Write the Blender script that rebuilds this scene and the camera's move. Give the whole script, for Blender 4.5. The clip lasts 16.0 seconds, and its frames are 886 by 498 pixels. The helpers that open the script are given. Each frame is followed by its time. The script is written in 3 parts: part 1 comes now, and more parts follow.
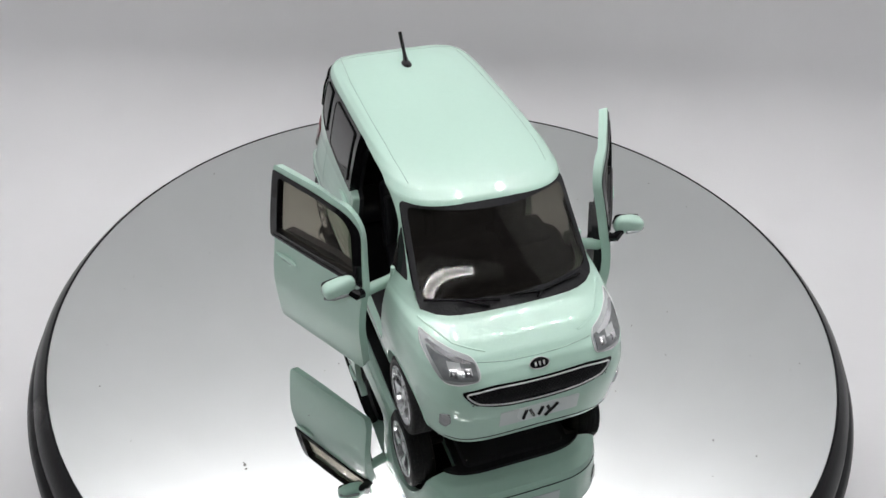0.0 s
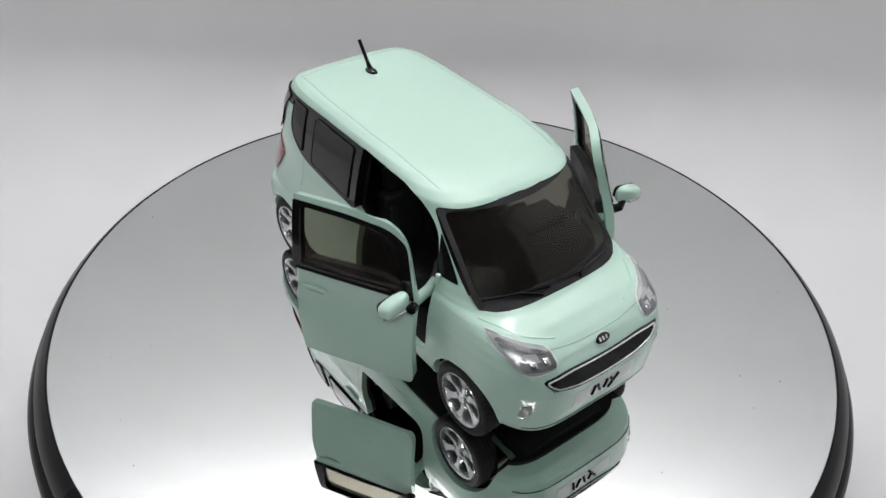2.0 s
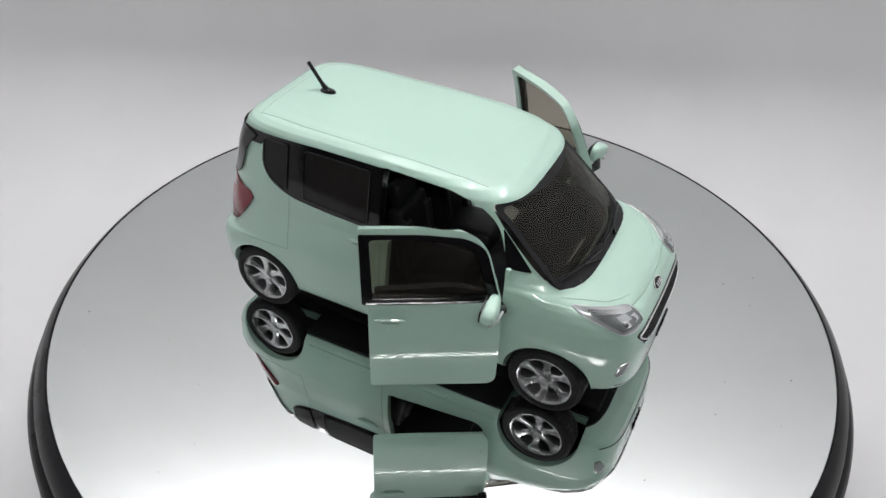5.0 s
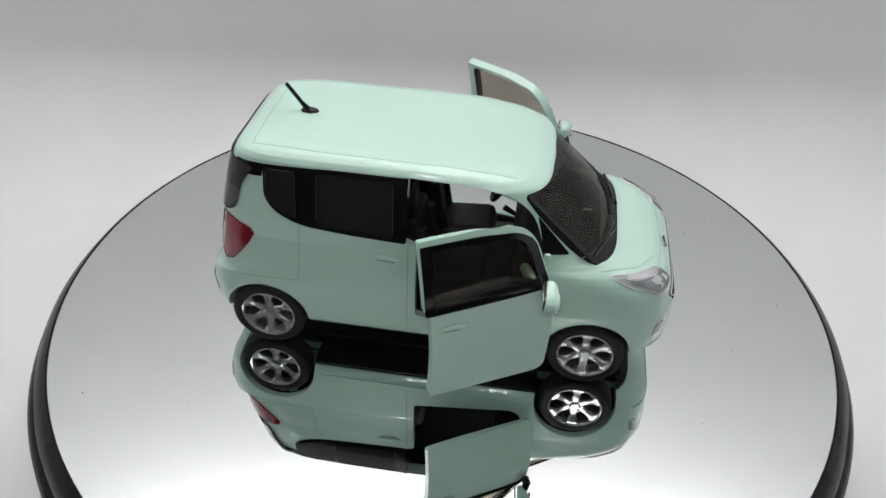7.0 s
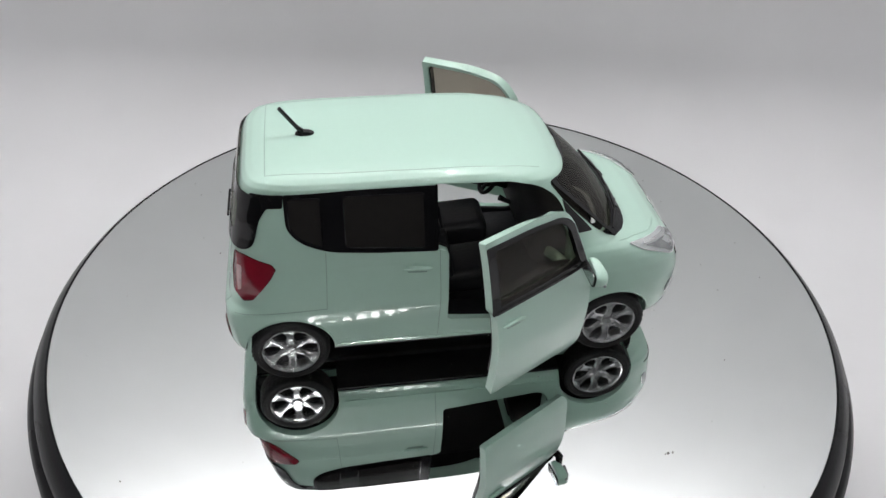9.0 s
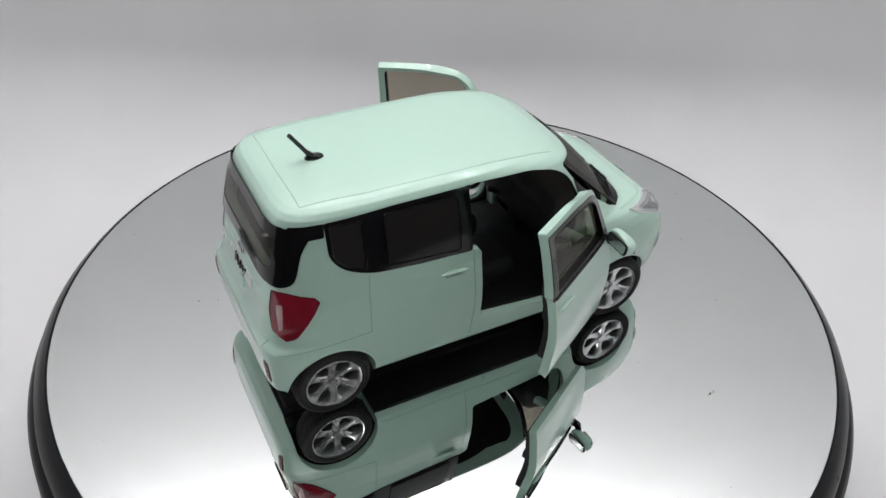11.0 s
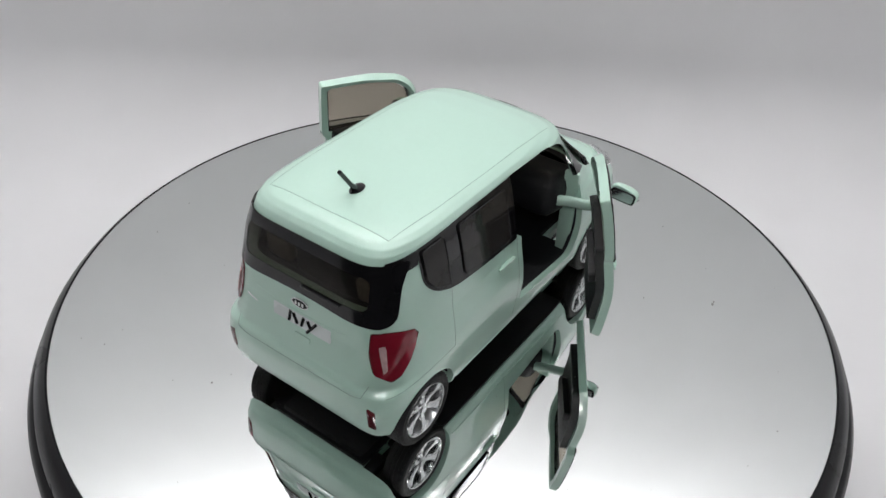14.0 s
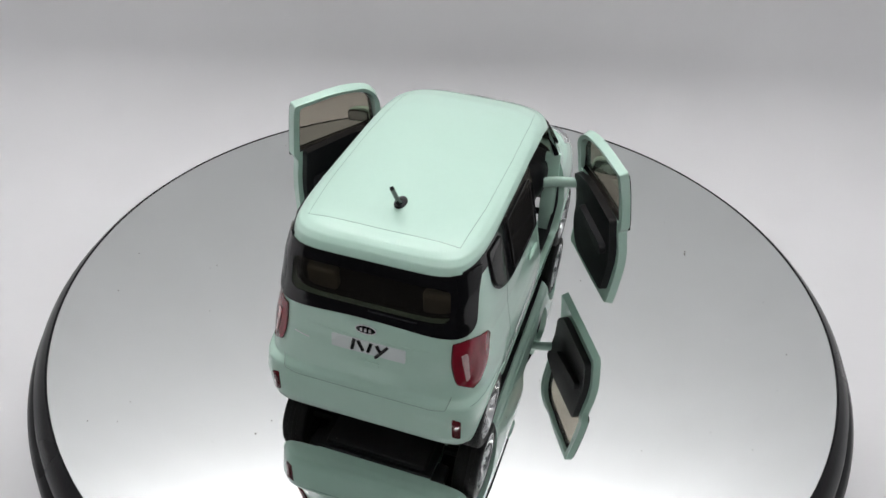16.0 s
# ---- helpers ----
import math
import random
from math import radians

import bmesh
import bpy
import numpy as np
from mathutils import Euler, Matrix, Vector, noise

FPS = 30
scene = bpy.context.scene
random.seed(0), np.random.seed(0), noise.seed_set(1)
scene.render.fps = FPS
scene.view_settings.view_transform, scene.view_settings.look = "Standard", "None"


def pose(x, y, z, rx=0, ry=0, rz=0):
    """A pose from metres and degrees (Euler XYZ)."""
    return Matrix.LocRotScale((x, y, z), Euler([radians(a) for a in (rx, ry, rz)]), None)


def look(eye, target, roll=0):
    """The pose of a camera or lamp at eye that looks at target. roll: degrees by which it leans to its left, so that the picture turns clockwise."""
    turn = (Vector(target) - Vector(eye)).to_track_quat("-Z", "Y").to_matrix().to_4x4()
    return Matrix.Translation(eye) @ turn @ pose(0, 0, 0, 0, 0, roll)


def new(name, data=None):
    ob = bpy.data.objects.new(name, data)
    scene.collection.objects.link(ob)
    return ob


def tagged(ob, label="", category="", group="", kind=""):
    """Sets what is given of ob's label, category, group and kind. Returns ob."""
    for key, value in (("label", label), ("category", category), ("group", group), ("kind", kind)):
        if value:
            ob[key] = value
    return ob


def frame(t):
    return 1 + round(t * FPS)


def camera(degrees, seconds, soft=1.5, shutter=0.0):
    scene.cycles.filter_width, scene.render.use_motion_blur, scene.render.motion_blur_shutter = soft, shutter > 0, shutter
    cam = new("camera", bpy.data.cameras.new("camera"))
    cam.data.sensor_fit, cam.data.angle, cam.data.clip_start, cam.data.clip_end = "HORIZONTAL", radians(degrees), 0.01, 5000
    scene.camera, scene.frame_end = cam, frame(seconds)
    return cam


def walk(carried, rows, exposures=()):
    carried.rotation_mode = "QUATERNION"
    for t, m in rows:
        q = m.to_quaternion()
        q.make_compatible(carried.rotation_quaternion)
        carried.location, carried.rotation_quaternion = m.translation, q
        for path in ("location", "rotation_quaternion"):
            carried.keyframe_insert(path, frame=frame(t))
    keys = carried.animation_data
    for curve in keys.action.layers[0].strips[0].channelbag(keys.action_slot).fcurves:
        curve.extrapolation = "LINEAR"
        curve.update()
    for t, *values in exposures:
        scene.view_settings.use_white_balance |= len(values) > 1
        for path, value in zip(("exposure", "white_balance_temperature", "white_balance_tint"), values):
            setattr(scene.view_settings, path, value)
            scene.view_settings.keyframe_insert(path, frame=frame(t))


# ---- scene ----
cam = camera(56.92, 16.0)
EYE = look((0.0, -0.16763, 0.14806), (-0.000979, 0.0, 0.01757), 2.17)
walk(cam, [(0.0, EYE), (16.0, EYE)])

U = 0.1                       # metres in one drawing unit (the mirror is about two units across)

# ---- light: a white photo box, lit by LED bars under its roof ----
world = bpy.data.worlds.new("world")
scene.world = world
world.use_nodes = True
world.node_tree.nodes["Background"].inputs[0].default_value = (0.9, 0.95, 1.0, 1)
world.node_tree.nodes["Background"].inputs[1].default_value = 0.02


LED_BACK, LED_FRONT = 755.0, 70.0
scene.view_settings.exposure = 0.0


# ---- materials ----
def material(name, colour, rough=0.5, metal=0.0, coat=0.0, grain=0.0, grain_size=300.0, bump=0.0, bump_size=400.0, spec=0.5):
    m = bpy.data.materials.new(name)
    m.use_nodes = True
    nt = m.node_tree
    b = nt.nodes["Principled BSDF"]
    b.inputs["Roughness"].default_value = rough
    b.inputs["Metallic"].default_value = metal
    b.inputs["Coat Weight"].default_value = coat
    b.inputs["Coat Roughness"].default_value = 0.015
    b.inputs["Specular IOR Level"].default_value = spec
    co = nt.nodes.new("ShaderNodeTexCoord")
    n1 = nt.nodes.new("ShaderNodeTexNoise")
    n1.inputs["Scale"].default_value = grain_size
    n1.inputs["Detail"].default_value = 5
    n2 = nt.nodes.new("ShaderNodeTexNoise")
    n2.inputs["Scale"].default_value = grain_size / 12
    nt.links.new(co.outputs["Object"], n1.inputs["Vector"])
    nt.links.new(co.outputs["Object"], n2.inputs["Vector"])
    add = nt.nodes.new("ShaderNodeMath")
    add.operation = "ADD"
    nt.links.new(n1.outputs["Fac"], add.inputs[0])
    nt.links.new(n2.outputs["Fac"], add.inputs[1])
    ramp = nt.nodes.new("ShaderNodeMapRange")
    ramp.inputs["From Min"].default_value, ramp.inputs["From Max"].default_value = 0.7, 1.3
    ramp.inputs["To Min"].default_value, ramp.inputs["To Max"].default_value = 1 - grain, 1 + grain
    nt.links.new(add.outputs[0], ramp.inputs["Value"])
    mul = nt.nodes.new("ShaderNodeVectorMath")
    mul.operation = "SCALE"
    mul.inputs[0].default_value = colour[:3]
    nt.links.new(ramp.outputs["Result"], mul.inputs["Scale"])
    nt.links.new(mul.outputs["Vector"], b.inputs["Base Color"])
    rr = nt.nodes.new("ShaderNodeMapRange")
    rr.inputs["From Min"].default_value, rr.inputs["From Max"].default_value = 0.3, 0.7
    rr.inputs["To Min"].default_value, rr.inputs["To Max"].default_value = rough * 0.8, min(1.0, rough * 1.2)
    nt.links.new(n2.outputs["Fac"], rr.inputs["Value"])
    nt.links.new(rr.outputs["Result"], b.inputs["Roughness"])
    if bump:
        n3 = nt.nodes.new("ShaderNodeTexNoise")
        n3.inputs["Scale"].default_value = bump_size
        n3.inputs["Detail"].default_value = 4
        nt.links.new(co.outputs["Object"], n3.inputs["Vector"])
        bp = nt.nodes.new("ShaderNodeBump")
        bp.inputs["Strength"].default_value = bump
        bp.inputs["Distance"].default_value = 0.0005
        nt.links.new(n3.outputs["Fac"], bp.inputs["Height"])
        nt.links.new(bp.outputs["Normal"], b.inputs["Normal"])
    return m


def glass_material(name, tint, gloss=0.06, haze=0.1):
    """A thin tinted sheet: lets tinted light through and mirrors at grazing angles."""
    m = bpy.data.materials.new(name)
    m.use_nodes = True
    nt = m.node_tree
    nt.nodes.remove(nt.nodes["Principled BSDF"])
    out = nt.nodes["Material Output"]
    tr = nt.nodes.new("ShaderNodeBsdfTransparent")
    tr.inputs["Color"].default_value = (*tint, 1)
    gl = nt.nodes.new("ShaderNodeBsdfGlossy")
    gl.inputs["Roughness"].default_value = 0.0
    lw = nt.nodes.new("ShaderNodeLayerWeight")
    pw = nt.nodes.new("ShaderNodeMath")
    pw.operation = "POWER"
    pw.inputs[1].default_value = 4.0
    fr = nt.nodes.new("ShaderNodeMath")
    fr.operation = "MULTIPLY_ADD"
    fr.inputs[1].default_value, fr.inputs[2].default_value = 0.4, gloss / 3
    nt.links.new(lw.outputs["Facing"], pw.inputs[0])
    nt.links.new(pw.outputs[0], fr.inputs[0])
    mix = nt.nodes.new("ShaderNodeMixShader")
    nt.links.new(fr.outputs[0], mix.inputs["Fac"])
    df = nt.nodes.new("ShaderNodeBsdfDiffuse")
    df.inputs["Color"].default_value = (0.20, 0.19, 0.175, 1)
    hz = nt.nodes.new("ShaderNodeMixShader")
    hz.inputs["Fac"].default_value = haze
    nt.links.new(tr.outputs["BSDF"], hz.inputs[1])
    nt.links.new(df.outputs["BSDF"], hz.inputs[2])
    nt.links.new(hz.outputs["Shader"], mix.inputs[1])
    nt.links.new(gl.outputs["BSDF"], mix.inputs[2])
    nt.links.new(mix.outputs["Shader"], out.inputs["Surface"])
    return m


SMOKE = material("smoked_window_plastic", (0.018, 0.017, 0.016), 0.06, 0.0, 0.0, 0.1, 500, 0.02, 500, 0.3)
PAINT = material("mint_paint", (0.430, 0.625, 0.532), 0.4, 0.0, 1.0, 0.012, 900, 0.015, 700)
BLACK = material("gloss_black_plastic", (0.006, 0.006, 0.007), 0.08, 0.0, 0.0, 0.1, 600, 0.03, 700)
DARK = material("matt_black_plastic", (0.009, 0.0095, 0.011), 0.5, 0.0, 0.0, 0.15, 800, 0.25, 1800, 0.3)
RUBBER = material("tyre_rubber", (0.008, 0.008, 0.0085), 0.6, 0.0, 0.0, 0.2, 900, 0.3, 1500, 0.3)
CHROME = material("chromed_plastic", (0.60, 0.61, 0.62), 0.24, 0.92, 0.0, 0.05, 900, 0.04, 1200)
SILVER = material("silver_trim", (0.70, 0.72, 0.72), 0.3, 0.6, 0.0, 0.05, 900)
RED = material("red_lamp_plastic", (0.20, 0.008, 0.020), 0.1, 0.0, 0.7, 0.12, 500, 0.05, 900)
PINK = material("pale_red_lens", (0.48, 0.33, 0.33), 0.12, 0.0, 0.7, 0.2, 900, 0.3, 900)
REDDARK = material("dark_red_reflector", (0.09, 0.008, 0.012), 0.15, 0.0, 0.5, 0.12, 500)
LAMP = material("clear_lamp_plastic", (0.50, 0.53, 0.53), 0.10, 0.35, 0.8, 0.12, 500, 0.3, 500)
LAMPDARK = material("grey_lamp_inside", (0.19, 0.205, 0.21), 0.15, 0.3, 0.8, 0.3, 700, 0.3, 700)
PLATE = material("pale_plate_paint", (0.60, 0.655, 0.65), 0.3, 0.0, 0.3, 0.02, 800)
# darker mint: the shade of seams and handle hollows put into the colour
SEAM_SHADE = material("green_seam_shade", (0.24, 0.35, 0.30), 0.5, 0.0, 0.0, 0.1, 800)
TAN = material("grey_brown_seat_plastic", (0.30, 0.27, 0.22), 0.55, 0.0, 0.0, 0.12, 700, 0.2, 1500)
CLOTH = material("white_box_fabric", (0.74, 0.745, 0.755), 0.9, 0.0, 0.0, 0.02, 25, 0.25, 3000, 0.1)
ROOM = material("dim_grey_room_paint", (0.16, 0.16, 0.17), 0.8, 0.0, 0.0, 0.06, 4, 0.1, 60, 0.2)
MIRROR = material("silvered_glass", (0.83, 0.855, 0.845), 0.012, 1.0, 0.0, 0.004, 60)
RIMBLACK = material("turntable_black_plastic", (0.005, 0.005, 0.006), 0.30, 0.0, 0.0, 0.15, 300, 0.05, 1200, 0.15)
DUST = material("dust", (0.25, 0.25, 0.24), 0.9)


def led_material(name, power):
    m = bpy.data.materials.new(name)
    m.use_nodes = True
    b = m.node_tree.nodes["Principled BSDF"]
    b.inputs["Base Color"].default_value = (0.9, 0.9, 0.85, 1)
    b.inputs["Emission Color"].default_value = (1.0, 0.975, 0.975, 1)
    b.inputs["Emission Strength"].default_value = power
    return m


GLASS = glass_material("smoked_glass", (0.66, 0.63, 0.57), 0.06, 0.04)
SCREENGLASS = glass_material("smoked_screen_glass", (0.46, 0.44, 0.40), 0.07, 0.035)
REARGLASS = glass_material("dark_smoked_glass", (0.62, 0.60, 0.56), 0.06, 0.04)


# ---- mesh helpers (drawing units; part() turns them into metres) ----
def part(name, bm, mat, parent=None, label="", smooth=True, angle=35, at=None):
    for v in bm.verts:
        v.co *= U
    me = bpy.data.meshes.new(name)
    bm.normal_update()
    bm.to_mesh(me)
    bm.free()
    if smooth:
        me.polygons.foreach_set("use_smooth", [True] * len(me.polygons))
        me.set_sharp_from_angle(angle=radians(angle))
    me.materials.append(mat)
    ob = new(name, me)
    if parent is not None:
        ob.parent = parent
    if at is not None:
        ob.matrix_basis = at
    return tagged(ob, label)


def solid_sheet(poly, nu, nv, place, out, inn):
    """The flat outline poly cut into nu x nv cells, laid on a curved surface by place(u, v, offset), from offset out to offset inn."""
    bm = bmesh.new()
    f = bm.faces.new([bm.verts.new((u, v, 0)) for u, v in poly])
    us, vs = [p[0] for p in poly], [p[1] for p in poly]
    for n, lo, hi, ax in ((nu, min(us), max(us), 0), (nv, min(vs), max(vs), 1)):
        for i in range(1, n):
            c, no = [0, 0, 0], [0, 0, 0]
            c[ax], no[ax] = lo + (hi - lo) * i / n, 1
            bmesh.ops.bisect_plane(bm, geom=bm.verts[:] + bm.edges[:] + bm.faces[:], plane_co=c, plane_no=no, dist=1e-6)
    bm.verts.ensure_lookup_table()
    flat = [(v.co.x, v.co.y) for v in bm.verts]
    faces = [[v.index for v in f.verts] for f in bm.faces] if not bm.verts.index_update() else None
    rim = [[v.index for v in e.verts] for e in bm.edges if len(e.link_faces) == 1]
    bm.free()
    res = bmesh.new()
    a = [res.verts.new(place(u, v, out)) for u, v in flat]
    b = [res.verts.new(place(u, v, inn)) for u, v in flat]
    for f in faces:
        res.faces.new([a[i] for i in f])
        res.faces.new([b[i] for i in reversed(f)])
    for i, j in rim:
        res.faces.new([a[i], a[j], b[j], b[i]])
    bmesh.ops.recalc_face_normals(res, faces=res.faces[:])
    return res


def rounded(poly, radii, n=6):
    """Corners of a flat outline rounded by quadratic arcs; radii is one number or one for each corner."""
    res, k = [], len(poly)
    if not hasattr(radii, "__len__"):
        radii = [radii] * k
    for i in range(k):
        p0, p1, p2 = Vector(poly[i - 1]), Vector(poly[i]), Vector(poly[(i + 1) % k])
        r = min(radii[i], (p0 - p1).length * 0.49, (p2 - p1).length * 0.49)
        if r < 1e-5:
            res.append(tuple(p1))
            continue
        a, c = p1 + (p0 - p1).normalized() * r, p1 + (p2 - p1).normalized() * r
        for j in range(n + 1):
            t = j / n
            res.append(tuple(a * (1 - t) ** 2 + p1 * 2 * t * (1 - t) + c * t * t))
    return res


def lathe(profile, n=48, axis="y", closed=True):
    """A profile of (radius, along) turned round an axis."""
    bm = bmesh.new()
    rows = []
    for i in range(n):
        c, s = math.cos(2 * math.pi * i / n), math.sin(2 * math.pi * i / n)
        rows.append([bm.verts.new((r * c, y, r * s) if axis == "y" else (r * c, r * s, y)) for r, y in profile])
    m = len(profile)
    for i in range(n):
        p, q = rows[i], rows[(i + 1) % n]
        for j in range(m if closed else m - 1):
            k = (j + 1) % m
            bm.faces.new([p[j], p[k], q[k], q[j]])
    bmesh.ops.remove_doubles(bm, verts=bm.verts[:], dist=1e-6)
    bmesh.ops.recalc_face_normals(bm, faces=bm.faces[:])
    return bm


def box(cx, cy, cz, sx, sy, sz, bevel=0.0, seg=2, bm=None, turn=None):
    b = bmesh.new()
    bmesh.ops.create_cube(b, size=1, matrix=Matrix.Diagonal((sx, sy, sz, 1)))
    if bevel:
        bmesh.ops.bevel(b, geom=b.edges[:], offset=bevel, segments=seg, profile=0.5, affect="EDGES")
    m = Matrix.Translation((cx, cy, cz))
    bmesh.ops.transform(b, matrix=m @ turn if turn is not None else m, verts=b.verts[:])
    return merge(bm, b)


def merge(bm, other):
    if bm is None:
        return other
    me = bpy.data.meshes.new("tmp")
    other.to_mesh(me)
    other.free()
    bm.from_mesh(me)
    bpy.data.meshes.remove(me)
    return bm


def tube(points, radius, n=10, caps=True):
    """A round bar along points; radius is one number or one for each point."""
    bm = bmesh.new()
    pts = [Vector(p) for p in points]
    rad = radius if hasattr(radius, "__len__") else [radius] * len(pts)
    rings = []
    for i, p in enumerate(pts):
        d = (pts[min(i + 1, len(pts) - 1)] - pts[max(i - 1, 0)]).normalized()
        a = d.orthogonal().normalized() if i == 0 else (rings_a - d * rings_a.dot(d)).normalized()
        rings_a = a
        b = d.cross(a)
        rings.append([bm.verts.new(p + rad[i] * (a * math.cos(2 * math.pi * k / n) + b * math.sin(2 * math.pi * k / n))) for k in range(n)])
    for p, q in zip(rings, rings[1:]):
        for k in range(n):
            bm.faces.new([p[k], p[(k + 1) % n], q[(k + 1) % n], q[k]])
    if caps:
        bm.faces.new(rings[0][::-1])
        bm.faces.new(rings[-1])
    bmesh.ops.recalc_face_normals(bm, faces=bm.faces[:])
    return bm


def boolean(bm, cutters, how="DIFFERENCE"):
    """bm with the closed meshes in cutters taken away (or kept to)."""
    def temp(b):
        me = bpy.data.meshes.new("tmp")
        b.to_mesh(me)
        b.free()
        return new("tmp", me)
    base = temp(bm)
    obs = [temp(c) for c in cutters]
    for o in obs:
        mod = base.modifiers.new("cut", "BOOLEAN")
        mod.operation, mod.solver, mod.object = how, "EXACT", o
    dg = bpy.context.evaluated_depsgraph_get()
    dg.update()
    res = bmesh.new()
    res.from_mesh(base.evaluated_get(dg).data)
    for o in [base, *obs]:
        me = o.data
        bpy.data.objects.remove(o)
        bpy.data.meshes.remove(me)
    return res


def prism(poly, axis, lo, hi):
    """A flat outline pushed along an axis: y (outline x, z), x (outline y, z) or z (outline x, y)."""
    def at(u, v, w):
        return {"y": (u, w, v), "x": (w, u, v), "z": (u, v, w)}[axis]
    bm = bmesh.new()
    a = [bm.verts.new(at(u, v, lo)) for u, v in poly]
    b = [bm.verts.new(at(u, v, hi)) for u, v in poly]
    bm.faces.new(a)
    bm.faces.new(b[::-1])
    for i in range(len(poly)):
        j = (i + 1) % len(poly)
        bm.faces.new([a[i], b[i], b[j], a[j]])
    bmesh.ops.recalc_face_normals(bm, faces=bm.faces[:])
    return bm


# ---- the shape of the car body: level curves from the sill to the roof ----
# height, foremost x, rearmost x, half width, squareness of the nose, squareness of the tail
LEVELS = [
    (0.080, 0.492, -0.520, 0.226, 5.0, 11.0),
    (0.088, 0.522, -0.540, 0.235, 5.2, 12.0),
    (0.100, 0.546, -0.552, 0.240, 5.3, 12.0),
    (0.120, 0.553, -0.558, 0.2440, 5.3, 12.0),
    (0.180, 0.557, -0.561, 0.2500, 5.4, 12.0),
    (0.214, 0.556, -0.558, 0.2525, 5.5, 10.0),
    (0.228, 0.553, -0.550, 0.2525, 5.5, 7.5),
    (0.262, 0.541, -0.543, 0.2500, 5.5, 6.8),
    (0.284, 0.523, -0.540, 0.2465, 5.5, 6.6),
    (0.302, 0.498, -0.538, 0.2430, 5.4, 6.6),
    (0.316, 0.464, -0.537, 0.2405, 5.2, 6.5),
    (0.328, 0.416, -0.535, 0.238, 4.7, 6.5),
    (0.340, 0.390, -0.533, 0.237, 4.4, 6.5),
    (0.370, 0.360, -0.528, 0.234, 3.8, 6.5),
    (0.410, 0.321, -0.520, 0.227, 3.6, 6.5),
    (0.450, 0.281, -0.510, 0.219, 3.6, 7.0),
    (0.480, 0.252, -0.502, 0.212, 3.8, 7.0),
    (0.500, 0.230, -0.496, 0.206, 4.0, 7.0),
    (0.514, 0.197, -0.489, 0.201, 4.2, 6.8),
    (0.524, 0.150, -0.480, 0.194, 4.3, 6.4),
    (0.531, 0.085, -0.466, 0.181, 4.4, 5.6),
    (0.536, -0.005, -0.446, 0.160, 4.0, 5.0),
    (0.5395, -0.110, -0.408, 0.120, 3.2, 4.2),
    (0.5410, -0.230, -0.300, 0.030, 2.0, 2.0),
]


def level(z):
    z = min(max(z, LEVELS[0][0]), LEVELS[-1][0])
    for a, b in zip(LEVELS, LEVELS[1:]):
        if z <= b[0]:
            t = (z - a[0]) / (b[0] - a[0])
            return [p + (q - p) * t for p, q in zip(a, b)]
    return list(LEVELS[-1])


def side_y(x, z):
    _, xf, xr, hw, nf, nr = level(z)
    xc = 0.0 if z < 0.5 else (xf + xr) / 2 * min(1, (z - 0.5) / 0.03)
    a, n = (xf - xc, nf) if x >= xc else (xc - xr, nr)
    return hw * max(1 - min(abs(x - xc) / a, 1) ** n, 0.0) ** (1 / n)


def end_x(y, z, front=True):
    _, xf, xr, hw, nf, nr = level(z)
    xc = 0.0 if z < 0.5 else (xf + xr) / 2 * min(1, (z - 0.5) / 0.03)
    n = nf if front else nr
    k = max(1 - min(abs(y) / hw, 1) ** n, 0.0) ** (1 / n)
    return xc + (xf - xc) * k if front else xc - (xc - xr) * k


def top_z(x, y):
    """The height of the hood, windscreen or roof at a place of the plan."""
    lo, hi = 0.08, 0.5404
    for _ in range(40):
        m = (lo + hi) / 2
        inside = abs(y) < side_y(x, m) - 1e-6 if level(m)[2] < x < level(m)[1] else False
        lo, hi = (m, hi) if inside else (lo, m)
    return lo


def normal_at(fn, u, v, e=0.004):
    du = Vector(fn(u + e, v)) - Vector(fn(u - e, v))
    dv = Vector(fn(u, v + e)) - Vector(fn(u, v - e))
    return du.cross(dv).normalized()


def side_place(sign):
    def base(x, z):
        return (x, sign * side_y(x, z), z)

    def place(x, z, off):
        n = normal_at(base, x, z)
        if n.y * sign < 0:
            n = -n
        return Vector(base(x, z)) + n * off
    return place


def end_place(front):
    def base(y, z):
        return (end_x(y, z, front), y, z)

    def place(y, z, off):
        n = normal_at(base, y, z)
        if (n.x > 0) != front:
            n = -n
        return Vector(base(y, z)) + n * off
    return place


def top_place(x, y, off):
    n = normal_at(lambda a, b: (a, b, top_z(a, b)), x, y)
    return Vector((x, y, top_z(x, y))) + (n if n.z > 0 else -n) * off


